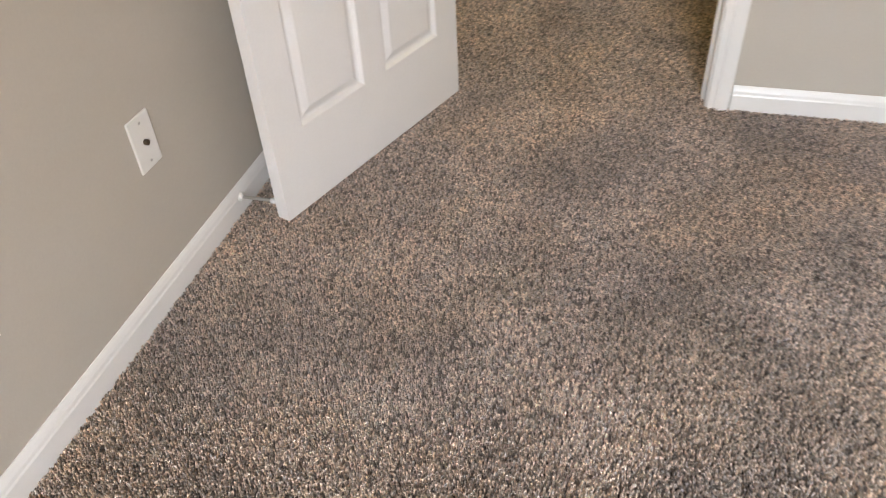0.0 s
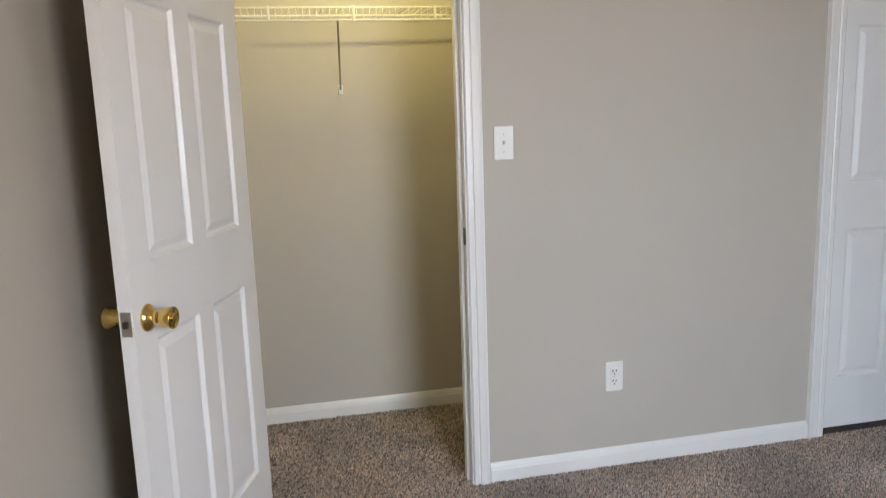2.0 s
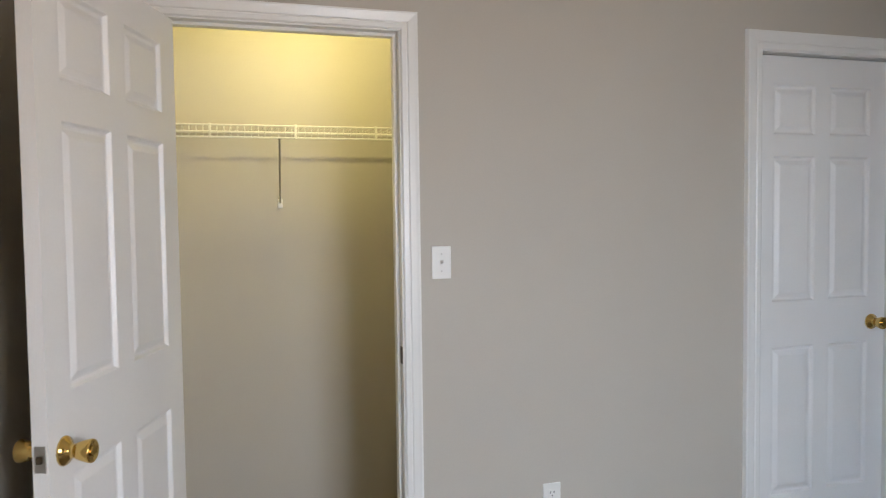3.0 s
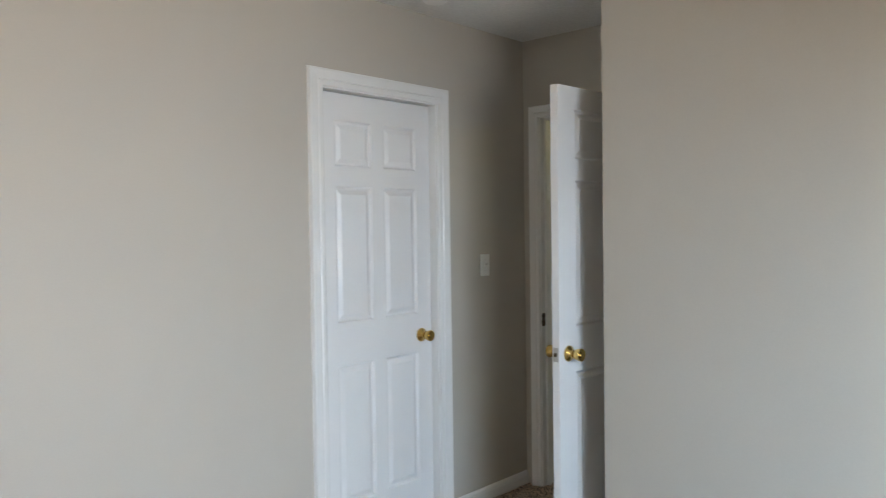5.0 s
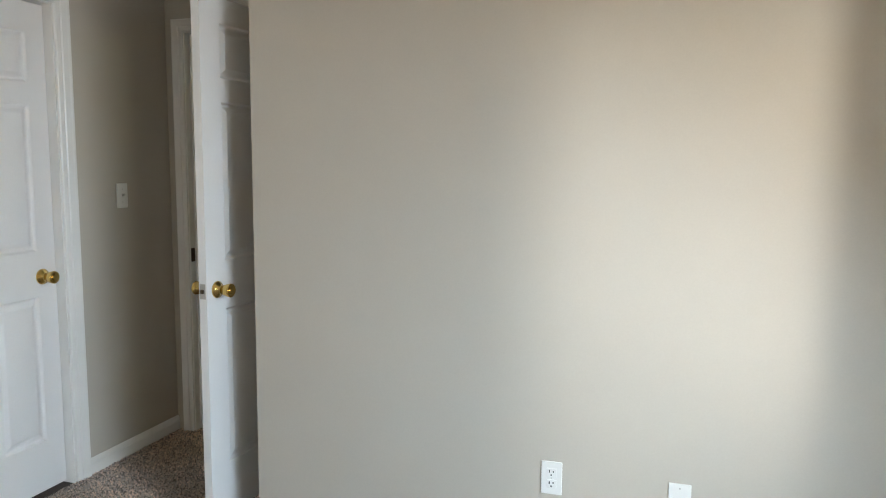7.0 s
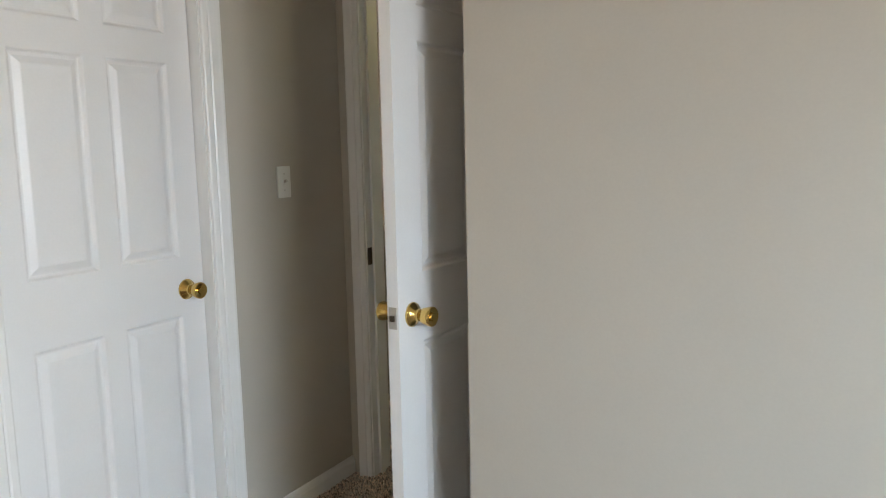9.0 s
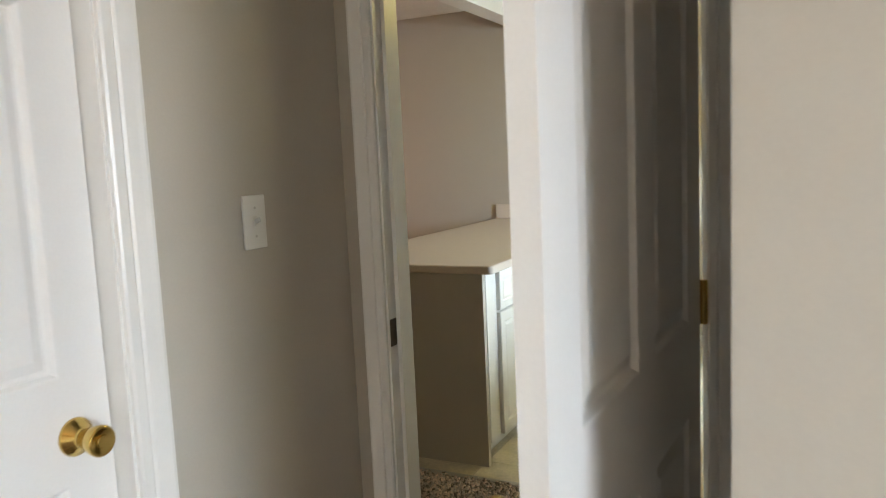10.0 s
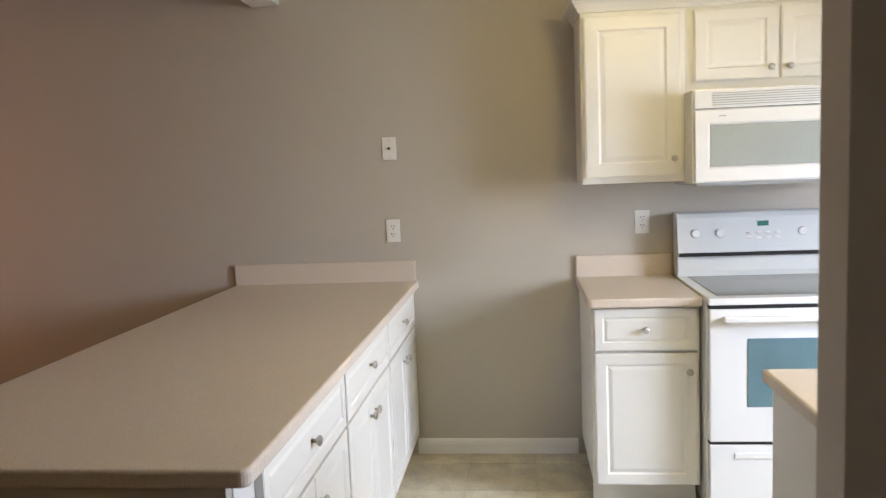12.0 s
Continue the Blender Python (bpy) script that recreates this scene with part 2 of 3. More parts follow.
def jamb(axis, t0, t1, a0, a1, top, parent, stop_at):
    """Lining boards of an opening and its stop."""
    bm = bmesh.new()
    e = 0.018
    lo, hi = min(t0, t1), max(t0, t1)
    for s0, s1, b0, b1 in ((a0 - e, a0, 0, top + e), (a1, a1 + e, 0, top + e), (a0, a1, top, top + e)):
        box(bm, *((s0, s1, lo, hi) if axis == "x" else (lo, hi, s0, s1)), b0, b1)
    part("jamb", bm, WHITE, parent)
    if stop_at is None:
        return
    bm = bmesh.new()
    s = 0.011
    for s0, s1, b0, b1 in ((a0 + 0.0005, a0 + s, 0, top - s), (a1 - s, a1 - 0.0005, 0, top - s), (a0 + 0.0005, a1 - 0.0005, top - s, top - 0.0005)):
        box(bm, *((s0, s1, stop_at, stop_at + 0.035) if axis == "x" else (stop_at, stop_at + 0.035, s0, s1)), b0, b1)
    part("door_stop", bm, WHITE, parent)


def ring_panel(x0, x1, z0, z1, y, inward, rings):
    """Nested rectangles: rings of (inset, depth) from the rim to the field; inward is +1 where depth runs towards +y."""
    bm = bmesh.new()
    loops = []
    for inset, depth in rings:
        yy = y + inward * depth
        loops.append([bm.verts.new(q) for q in ((x0 + inset, yy, z0 + inset), (x1 - inset, yy, z0 + inset), (x1 - inset, yy, z1 - inset), (x0 + inset, yy, z1 - inset))])
    for a, b in zip(loops, loops[1:]):
        for i in range(4):
            bm.faces.new((a[i], a[(i + 1) % 4], b[(i + 1) % 4], b[i]))
    bm.faces.new(loops[-1])
    return bm


def grid_leaf(w, h, t, holes, z0=0.0):
    """A slab with rectangular holes in both faces (for panels)."""
    xs = sorted({0, w, *(v for q in holes for v in q[:2])})
    zs = sorted({z0, h, *(v for q in holes for v in q[2:])})
    bm = bmesh.new()
    for i in range(len(xs) - 1):
        for k in range(len(zs) - 1):
            cx, cz = (xs[i] + xs[i + 1]) / 2, (zs[k] + zs[k + 1]) / 2
            if any(q[0] < cx < q[1] and q[2] < cz < q[3] for q in holes):
                continue
            for y in (0, t):
                bm.faces.new([bm.verts.new((x, y, z)) for x, z in ((xs[i], zs[k]), (xs[i + 1], zs[k]), (xs[i + 1], zs[k + 1]), (xs[i], zs[k + 1]))])
    for q in (((0, z0), (w, z0)), ((w, z0), (w, h)), ((w, h), (0, h)), ((0, h), (0, z0))):
        (xa, za), (xb, zb) = q
        bm.faces.new([bm.verts.new(v) for v in ((xa, 0, za), (xb, 0, zb), (xb, t, zb), (xa, t, za))])
    bmesh.ops.remove_doubles(bm, verts=bm.verts, dist=1e-5)
    bmesh.ops.recalc_face_normals(bm, faces=bm.faces)
    rim = [e for e in bm.edges if len(e.link_faces) == 2 and e.calc_face_angle(0) > 1.2]
    bmesh.ops.bevel(bm, geom=rim, offset=0.0015, segments=1, affect="EDGES")
    return bm


MOULD = [(0.0, 0.0), (0.003, 0.001), (0.009, 0.010), (0.013, 0.0115), (0.019, 0.011), (0.036, 0.0035), (0.039, 0.0028)]
KNOB = [(0, 0.033), (0.003, 0.0332), (0.006, 0.0318), (0.0075, 0.029), (0.0095, 0.0285), (0.011, 0.024), (0.013, 0.0232), (0.016, 0.0175), (0.020, 0.0155), (0.028, 0.0165), (0.034, 0.0200), (0.046, 0.0235), (0.058, 0.0262), (0.063, 0.0265), (0.066, 0.0250), (0.067, 0.0225), (0.0655, 0.0205), (0.0655, 0.0)]


def panel_door(name, m, w, label, stile, mullion, h=2.02, hinges=False, backset=0.062, knob_height=0.93):
    """Six-panel door: origin at the hinge edge's foot, leaf along +x, thick along +y."""
    t, z0 = 0.035, 0.012
    d = thing(name, m, label, "door", kind="structure")
    pw = (w - 2 * stile - mullion) / 2
    cols = [(stile, stile + pw), (w - stile - pw, w - stile)]
    rows = [(0.225, 0.850), (1.035, 1.640), (1.725, 1.930)]
    holes = [(*c, *r) for r in rows for c in cols]
    part("door_leaf", grid_leaf(w, h, t, holes, z0), DOORW, d)
    for q in holes:
        bm = ring_panel(*q, 0.0, 1, MOULD)
        other = ring_panel(*q, t, -1, MOULD)
        me = bpy.data.meshes.new("tmp")
        other.to_mesh(me)
        other.free()
        bm.from_mesh(me)
        bpy.data.meshes.remove(me)
        part("panel", bm, DOORW, d)
    kx, kz = w - backset, knob_height
    for sgn, y in ((-1, 0.0), (1, t)):
        bm = lathe([(y + sgn * q, r) for q, r in KNOB])
        bmesh.ops.translate(bm, verts=bm.verts, vec=(kx, 0, kz))
        k = part("door_knob", bm, BRASS, d, "polished brass round door knob", smooth=True)
        bm = lathe([(y + sgn * 0.0655, 0.011), (y + sgn * 0.0675, 0.010), (y + sgn * 0.0675, 0.0)], 16)
        bmesh.ops.translate(bm, verts=bm.verts, vec=(kx, 0, kz))
        part("knob_button", bm, BRASS, k)
    lp = part("latch_plate", boxed(w - 0.0005, w + 0.0015, t / 2 - 0.0125, t / 2 + 0.0125, kz - 0.029, kz + 0.029, 0.0005, 1), STEEL, d, "metal latch plate on the door edge")
    part("latch_bolt", boxed(w + 0.001, w + 0.009, t / 2 - 0.006, t / 2 + 0.006, kz - 0.008, kz + 0.008, 0.002), DARKM, lp)
    if hinges:
        for z in (0.25, 1.055, 1.80):
            bm = bmesh.new()
            rod(bm, (-0.006, t + 0.006, z - 0.045), (-0.006, t + 0.006, z + 0.045), 0.0085, 12)
            box(bm, -0.003, -0.0008, 0.001, 0.030, z - 0.044, z + 0.044)
            part("hinge", bm, BRASS, d, "brass butt hinge")
    return d


# ---- bedroom shell ----
ROUGH = 0.018
wall("wall_closet", "x", LEFT - 0.12, ALC + 0.12, 0.0, 0.12, [(CLO_R - CLO_W - ROUGH, CLO_R + ROUGH, 0, 2.04 + ROUGH), (D2A - ROUGH, D2B + ROUGH, 0, 2.050 + ROUGH)])
wall("wall_left", "y", SOUTH - 0.16, -0.0005, LEFT - 0.12, LEFT)
wall("wall_window", "x", LEFT, ALC, SOUTH - 0.16, SOUTH, [WIN])
wall("wall_beside_door", "y", SOUTH + 0.0005, NEARY, NEARX, ALC - 0.0005, label="greige painted drywall wall beside the bedroom door")
DA, DB = -0.870, -0.110
wall("wall_door", "y", SOUTH - 0.16, -0.0005, ALC, ALC + 0.12, [(DA - ROUGH, DB + ROUGH, 0, 2.045 + ROUGH)])
# closet box
wall("wall_closet_back", "x", LEFT - 0.12, 2.42, CLO_BACK, CLO_BACK + 0.1)
wall("wall_closet_left", "y", 0.1205, CLO_BACK - 0.0005, LEFT - 0.12, LEFT)
wall("wall_closet_right", "y", 0.1205, CLO_BACK - 0.0005, 2.30, 2.42)
# room behind the shut door
wall("wall_behind_door", "x", 2.4205, ALC, 1.2, 1.3)
# hall, kitchen and living room
wall("wall_stub", "y", -3.3, STUBY, STUB, STUB + 0.108, label="greige painted wall end beside the kitchen")
wall("wall_hall_end", "x", ALC + 0.1205, STUB - 0.0005, -3.3, -3.18)
wall("wall_far", "y", -3.3, 4.6, FAR, FAR + 0.12)
wall("wall_kitchen_window", "x", STUB + 0.1085, FAR - 0.0005, -3.42, -3.3, [(5.7, 6.7, 1.0, 2.0)])
wall("wall_living_north", "x", ALC - 0.0, FAR - 0.0005, 4.5, 4.62)
wall("wall_living_west", "y", 0.1205, 4.4995, ALC, ALC + 0.12)
structure("ceiling", boxed(LEFT - 0.12, FAR + 0.12, -3.72, 1.3, CEIL + 0.0005, CEIL + 0.12), CEILW, "white textured ceiling", "ceiling")
structure("ceiling_beam", boxed(ALC + 0.1205, FAR - 0.0005, 0.80, 0.94, 2.30, CEIL, 0.002), WHITE, "white painted ceiling beam above the peninsula", "beam")
structure("ceiling_living", boxed(ALC, FAR + 0.12, 1.3005, 4.62, CEIL + 0.0005, CEIL + 0.12), CEILW, "white textured ceiling", "ceiling")
structure("floor_living", boxed(ALC, FAR + 0.12, 1.4005, 4.62, -0.12, -0.001), CARPET, "brown carpet in the living room", "floor")
structure("floor", boxed(LEFT - 0.12, STUB + 0.06, -3.72, 1.4, -0.12, -0.006), PAD, "carpet backing under the brown carpet", "floor")
structure("floor_kitchen", boxed(STUB + 0.0605, FAR + 0.12, -3.42, 1.4, -0.12, -0.004), GROUT, "vinyl floor joint bed in the kitchen", "floor")
structure("ground", boxed(-30, 30, -40, 40, -0.5, -0.3), OUTG, "green lawn outside the house", "ground")


def door_frame(name, axis, face, sign, t0, t1, a0, a1, top, stop_at, label, wide=1.0):
    f = thing(name, Matrix(), label, "door frame", kind="structure")
    jamb(axis, t0, t1, a0, a1, top, f, stop_at)
    casing(axis, face, sign, a0 - 0.005 * wide, a1 + 0.005 * wide, top + 0.005, f, wide)
    casing(axis, t1 if face == t0 else t0, -sign, a0 - 0.005, a1 + 0.005, top + 0.005, f)
    return f


closet_frame = door_frame("door_frame_1", "x", 0.0, -1, 0.0, 0.12, CLO_R - CLO_W, CLO_R, 2.04, 0.038, "white moulded door frame round the open closet")
part("strike_plate", boxed(CLO_R - 0.0015, CLO_R + 0.0005, 0.006, 0.034, 0.90, 0.96, 0.0005, 1), DARKM, closet_frame, "dark metal strike plate")
door_frame("door_frame_2", "x", 0.0, -1, 0.0, 0.12, D2A, D2B, 2.050, None, "white moulded door frame round the shut door", 1.25)
bed_frame = door_frame("door_frame_3", "y", ALC, -1, ALC, ALC + 0.12, DA, DB, 2.045, ALC + 0.038, "white moulded frame of the bedroom doorway")
part("strike_plate", boxed(ALC + 0.004, ALC + 0.034, DB - 0.0015, DB + 0.0005, 0.90, 0.97, 0.0005, 1), DARKM, bed_frame, "dark metal strike plate")

panel_door("door_1", pose(0.684, -0.032, 0, 0, 0, -109.2), 0.757, "white six-panel closet door standing wide open", 0.098, 0.085, knob_height=0.910)
panel_door("door_2", pose(D2A + 0.003, 0.044, 0), D2B - D2A - 0.007, "white six-panel door, shut, with a brass knob", 0.09, 0.07, h=2.045, backset=0.071)
panel_door("door_3", pose(ALC - 0.030, DA + 0.042, 0, 0, 0, 176.9), 0.842, "white six-panel bedroom door standing open", 0.112, 0.10, hinges=True)

baseboard([
    ("x", 0.0, -1, LEFT + 0.012, CLO_R - CLO_W - 0.068), ("x", 0.0, -1, CLO_R + 0.068, D2A - 0.068), ("x", 0.0, -1, D2B + 0.068, ALC),
    ("y", LEFT, 1, SOUTH + 0.012, 0.0), ("y", NEARX, -1, SOUTH, NEARY + 0.012), ("x", NEARY, 1, NEARX - 0.012, ALC), ("x", SOUTH, 1, LEFT, NEARX),
    ("x", CLO_BACK, -1, LEFT, 2.30), ("y", FAR, -1, -0.62, 0.2), ("y", FAR, -1, 1.25, 4.5), ("y", STUB, -1, -3.18, STUBY),
])

# ---- windows ----
kw = thing("window_2", Matrix(), "white framed kitchen window above the counter", "window", kind="structure")
for a0, a1, b0, b1 in ((5.7, 5.745, 1.0, 2.0), (6.655, 6.7, 1.0, 2.0), (5.745, 6.655, 1.0, 1.045), (5.745, 6.655, 1.955, 2.0)):
    part("window_frame", boxed(a0, a1, -3.41, -3.36, b0, b1, 0.003), WHITE, kw)
part("pane", boxed(5.745, 6.655, -3.388, -3.384, 1.045, 1.955), PANE, kw).visible_shadow = False
win = thing("window_1", Matrix(), "white sliding bedroom window with a plain sill", "window", kind="structure")
for a0, a1, b0, b1 in ((wx0, wx0 + 0.05, wz0, wz1), (wx1 - 0.05, wx1, wz0, wz1), (wx0 + 0.05, wx1 - 0.05, wz0, wz0 + 0.05), (wx0 + 0.05, wx1 - 0.05, wz1 - 0.05, wz1), ):
    part("window_frame", boxed(a0, a1, SOUTH - 0.15, SOUTH - 0.09, b0, b1, 0.003), WHITE, win)
part("window_sill", boxed(wx0 - 0.04, wx1 + 0.04, SOUTH + 0.0005, SOUTH + 0.05, wz0 - 0.03, wz0 - 0.001, 0.004), WHITE, win)
pane = part("pane", boxed(wx0 + 0.05, wx1 - 0.05, SOUTH - 0.122, SOUTH - 0.118, wz0 + 0.05, wz1 - 0.05), PANE, win)
pane.visible_shadow = False


# ---- wall plates ----
def plate(name, m, label, category, kinds, wide=0.070):
    """A wall plate that looks towards -y of its pose, with what sits in it."""
    p = thing(name, m, label, category)
    part("cover_plate", boxed(-wide / 2, wide / 2, -0.006, -0.0005, -0.057, 0.057, 0.0025), PLATE, p)
    for n, kind in enumerate(kinds):
        cx = (n - (len(kinds) - 1) / 2) * 0.046
        if kind == "outlet":
            for z in (-0.0195, 0.0195):
                s = part("socket", boxed(cx - 0.0165, cx + 0.0165, -0.0085, -0.0055, z - 0.0145, z + 0.0145, 0.0015), PLATE, p)
                for dx, hh in ((-0.0065, 0.0045), (0.0065, 0.0035)):
                    part("slot", boxed(cx + dx - 0.0017, cx + dx + 0.0017, -0.0092, -0.0080, z + 0.004 - hh, z + 0.004 + hh), SLOT, s)
                part("slot", boxed(cx - 0.0025, cx + 0.0025, -0.0092, -0.0080, z - 0.0105, z - 0.0055), SLOT, s)
            screws = (0.0,)
        elif kind == "switch":
            part("switch_bezel", boxed(cx - 0.0055, cx + 0.0055, -0.0075, -0.0055, -0.012, 0.012, 0.0005, 1), PLATE, p)
            bm = boxed(cx - 0.004, cx + 0.004, -0.019, -0.006, -0.0045, 0.0045, 0.0012)
            bmesh.ops.rotate(bm, verts=bm.verts, cent=(cx, -0.006, 0), matrix=Matrix.Rotation(radians(-28), 3, "X"))
            part("toggle", bm, SWITCH, p)
            screws = (-0.030, 0.030)
        elif kind == "rocker":
            part("rocker", boxed(cx - 0.0165, cx + 0.0165, -0.010, -0.0055, -0.033, 0.033, 0.0015), PLATE, p)
            screws = (-0.048, 0.048)
        else:
            bm = lathe([(-0.0055, 0.0065), (-0.013, 0.0062), (-0.013, 0.0)], 12)
            part("cable_jack", bm, DARKM, p, "dark threaded cable jack", smooth=False)
            screws = (-0.042, 0.042)
        for z in screws:
            bm = lathe([(-0.0055, 0.0032), (-0.0072, 0.0028), (-0.0074, 0.0)], 10)
            bmesh.ops.translate(bm, verts=bm.verts, vec=(cx, 0, z))
            part("screw", bm, {"cable": STEEL, "rocker": PLATE}.get(kind, SWITCH), p)
    return p


plate("light_switch", pose(1.578, 0, 1.250), "white toggle light switch beside the closet", "light switch", ["switch"])
plate("wall_outlet", pose(1.995, 0, 0.362), "white double wall outlet low on the wall", "outlet", ["outlet"])
plate("light_switch", pose(3.975, 0, 1.252), "white toggle light switch near the bedroom door", "light switch", ["switch"])
plate("cable_plate", pose(LEFT, -0.985, 0.363, 0, 0, 90), "white cable wall plate above the baseboard", "wall plate", ["cable"])
plate("wall_outlet", pose(LEFT, -1.478, 0.345, 0, 0, 90), "white double wall outlet beside the cable plate", "outlet", ["outlet"])
plate("wall_outlet", pose(NEARX, -2.12, 0.372, 0, 0, -90), "white double wall outlet in the lit wall", "outlet", ["outlet"])
plate("cable_plate", pose(NEARX, -2.53, 0.352, 0, 0, -90), "white blank wall plate in the lit wall", "wall plate", ["cable"])
plate("cable_plate", pose(FAR, 0.282, 1.575, 0, 0, -90), "white telephone wall plate above the peninsula", "wall plate", ["cable"])
plate("wall_outlet", pose(FAR, 0.280, 1.163, 0, 0, -90), "white double wall outlet above the peninsula", "outlet", ["outlet"])
plate("wall_outlet", pose(FAR, -0.950, 1.168, 0, 0, -90), "white double wall outlet beside the stove", "outlet", ["outlet"])
plate("light_switch", pose(STUB, -1.012, 1.286, 0, 0, -90), "white double rocker switch on the shaded wall end", "light switch", ["rocker", "rocker"], 0.116)


# ---- door stop ----
def door_stop():
    d = thing("door_stop", pose(LEFT + 0.012, -0.735, 0.052), "small metal rod door stop on the baseboard", "door stop")
    part("mount", lathe([(0.0, 0.011), (0.004, 0.010), (0.009, 0.006)], 16, "x"), WHITE, d, smooth=True)
    part("rod", lathe([(0.008, 0.0046), (0.012, 0.0042), (0.080, 0.0042), (0.084, 0.0046)], 14, "x"), STEEL, d, "polished metal rod", smooth=True)
    part("rubber_tip", lathe([(0.083, 0.0065), (0.086, 0.0074), (0.094, 0.0074), (0.098, 0.005)], 16, "x"), WHITE, d, "white rubber tip", smooth=True)


door_stop()


# ---- smoke detector ----
def smoke_detector(x, y):
    d = thing("smoke_detector", pose(x, y, CEIL), "round white smoke detector on the ceiling", "smoke detector")
    part("base", lathe([(0.0, 0.068), (-0.010, 0.068), (-0.012, 0.064)], 32, "z"), PLATE, d, smooth=False)
    part("cover", lathe([(-0.012, 0.058), (-0.026, 0.056), (-0.034, 0.048), (-0.037, 0.030), (-0.037, 0.0)], 32, "z"), PLATE, d)


smoke_detector(3.36, -0.25)


# ---- closet wire shelf ----
def wire_shelf():
    x0, x1, yf, yb, zt = LEFT + 0.004, 2.296, 0.49, CLO_BACK - 0.012, 1.768
    s = thing("wire_shelf", Matrix(), "white vinyl-coated wire closet shelf", "shelf")
    for nm, y, z, r in (("front_rail", yf, zt, 0.0035), ("front_rail", yf, zt - 0.046, 0.0035), ("back_rail", yb, zt, 0.003), ("middle_rail", 0.69, zt - 0.006, 0.0055)):
        bm = bmesh.new()
        rod(bm, (x0, y, z), (x1, y, z), r, 8)
        part(nm, bm, WIRE, s)
    bm = bmesh.new()
    rod(bm, (0, yf, zt + 0.003), (0, yb, zt + 0.003), 0.0014, 5)
    rod(bm, (0, yf - 0.002, zt + 0.002), (0, yf - 0.002, zt - 0.046), 0.0014, 5)
    wire = mesh_of("deck_wire", bm, WIRE)
    for i in range(int((x1 - x0) / 0.0254)):
        w = new("deck_wire", wire)
        w.location = (x0 + 0.012 + i * 0.0254, 0, 0)
        w.parent = s
    for x in (0.50, 0.82, 1.14, 1.46, 1.78):
        part("rail_clip", boxed(x - 0.005, x + 0.005, yf - 0.006, yf - 0.001, zt - 0.05, zt + 0.006, 0.001, 1), WIRE, s)
    for x in (1.103,):
        bm = bmesh.new()
        rod(bm, (x - 0.025, yf + 0.002, zt - 0.046), (x, CLO_BACK - 0.008, 1.475), 0.0042, 8)
        b = part("support_bracket", bm, STEEL, s, "grey diagonal shelf bracket")
        part("bracket_foot", boxed(x - 0.010, x + 0.010, CLO_BACK - 0.010, CLO_BACK - 0.0005, 1.452, 1.492, 0.002), PLATE, b)


wire_shelf()


# ---- kitchen ----
CABM = [(0.0, 0.0), (0.002, 0.0), (0.005, -0.002), (0.044, -0.002), (0.047, 0.0005), (0.050, 0.0035), (0.054, 0.0035), (0.064, 0.0010), (0.068, 0.0002)]


def front(name, w, h, parent, x, z, mat=None, knob=None, ring=1.0, y=0.0):
    """A raised-panel cabinet front, 19 mm thick, whose back lies on y."""
    bm = bmesh.new()
    t = 0.019
    loops = []
    for inset, depth in [(0.0, t)] + [(i * ring, d) for i, d in CABM]:
        yy = y - t + depth if depth != t else y
        loops.append([bm.verts.new(q) for q in ((x + inset, yy, z + inset), (x + w - inset, yy, z + inset), (x + w - inset, yy, z + h - inset), (x + inset, yy, z + h - inset))])
    for a, b in zip(loops, loops[1:]):
        for i in range(4):
            bm.faces.new((a[i], a[(i + 1) % 4], b[(i + 1) % 4], b[i]))
    bm.faces.new(loops[-1])
    bm.faces.new(loops[0])
    d = part(name, bm, mat or CAB, parent)
    if knob:
        bm = lathe([(y - t + 0.0025, 0.006), (y - t - 0.010, 0.005), (y - t - 0.013, 0.009), (y - t - 0.018, 0.0145), (y - t - 0.024, 0.0135), (y - t - 0.027, 0.008), (y - t - 0.028, 0.0)], 16)
        bmesh.ops.translate(bm, verts=bm.verts, vec=(knob[0], 0, knob[1]))
        part("knob", bm, STEEL, d, "round brushed nickel knob", smooth=True)
    return d


def base_cabinet(m, w, depth, label, doors, group="kitchen base cabinets", lead=0.0):
    """Origin at the foot of the face frame's left edge; front towards -y."""
    c = thing("base_cabinet", m, label, "cabinet", group)
    bm = bmesh.new()
    box(bm, 0, w, 0.0, depth, 0.10, 0.866, 0.0015, 1)
    part("carcass", bm, CAB, c)
    part("toe_kick", boxed(0.004, w - 0.004, 0.075, 0.090, 0.0, 0.0995), CAB, c)
    wf = w - lead
    front("drawer_front", wf - 0.024, 0.176, c, lead + 0.012, 0.684, knob=(lead + wf / 2, 0.772), ring=0.78)
    dw = (wf - 0.024 - 0.004 * (doors - 1)) / doors
    for i in range(doors):
        x = lead + 0.012 + i * (dw + 0.004)
        kx = x + dw - 0.035 if (i == 0) else x + 0.035
        front("door", dw, 0.565, c, x, 0.108, knob=(kx, 0.595), ring=1.05)
    return c


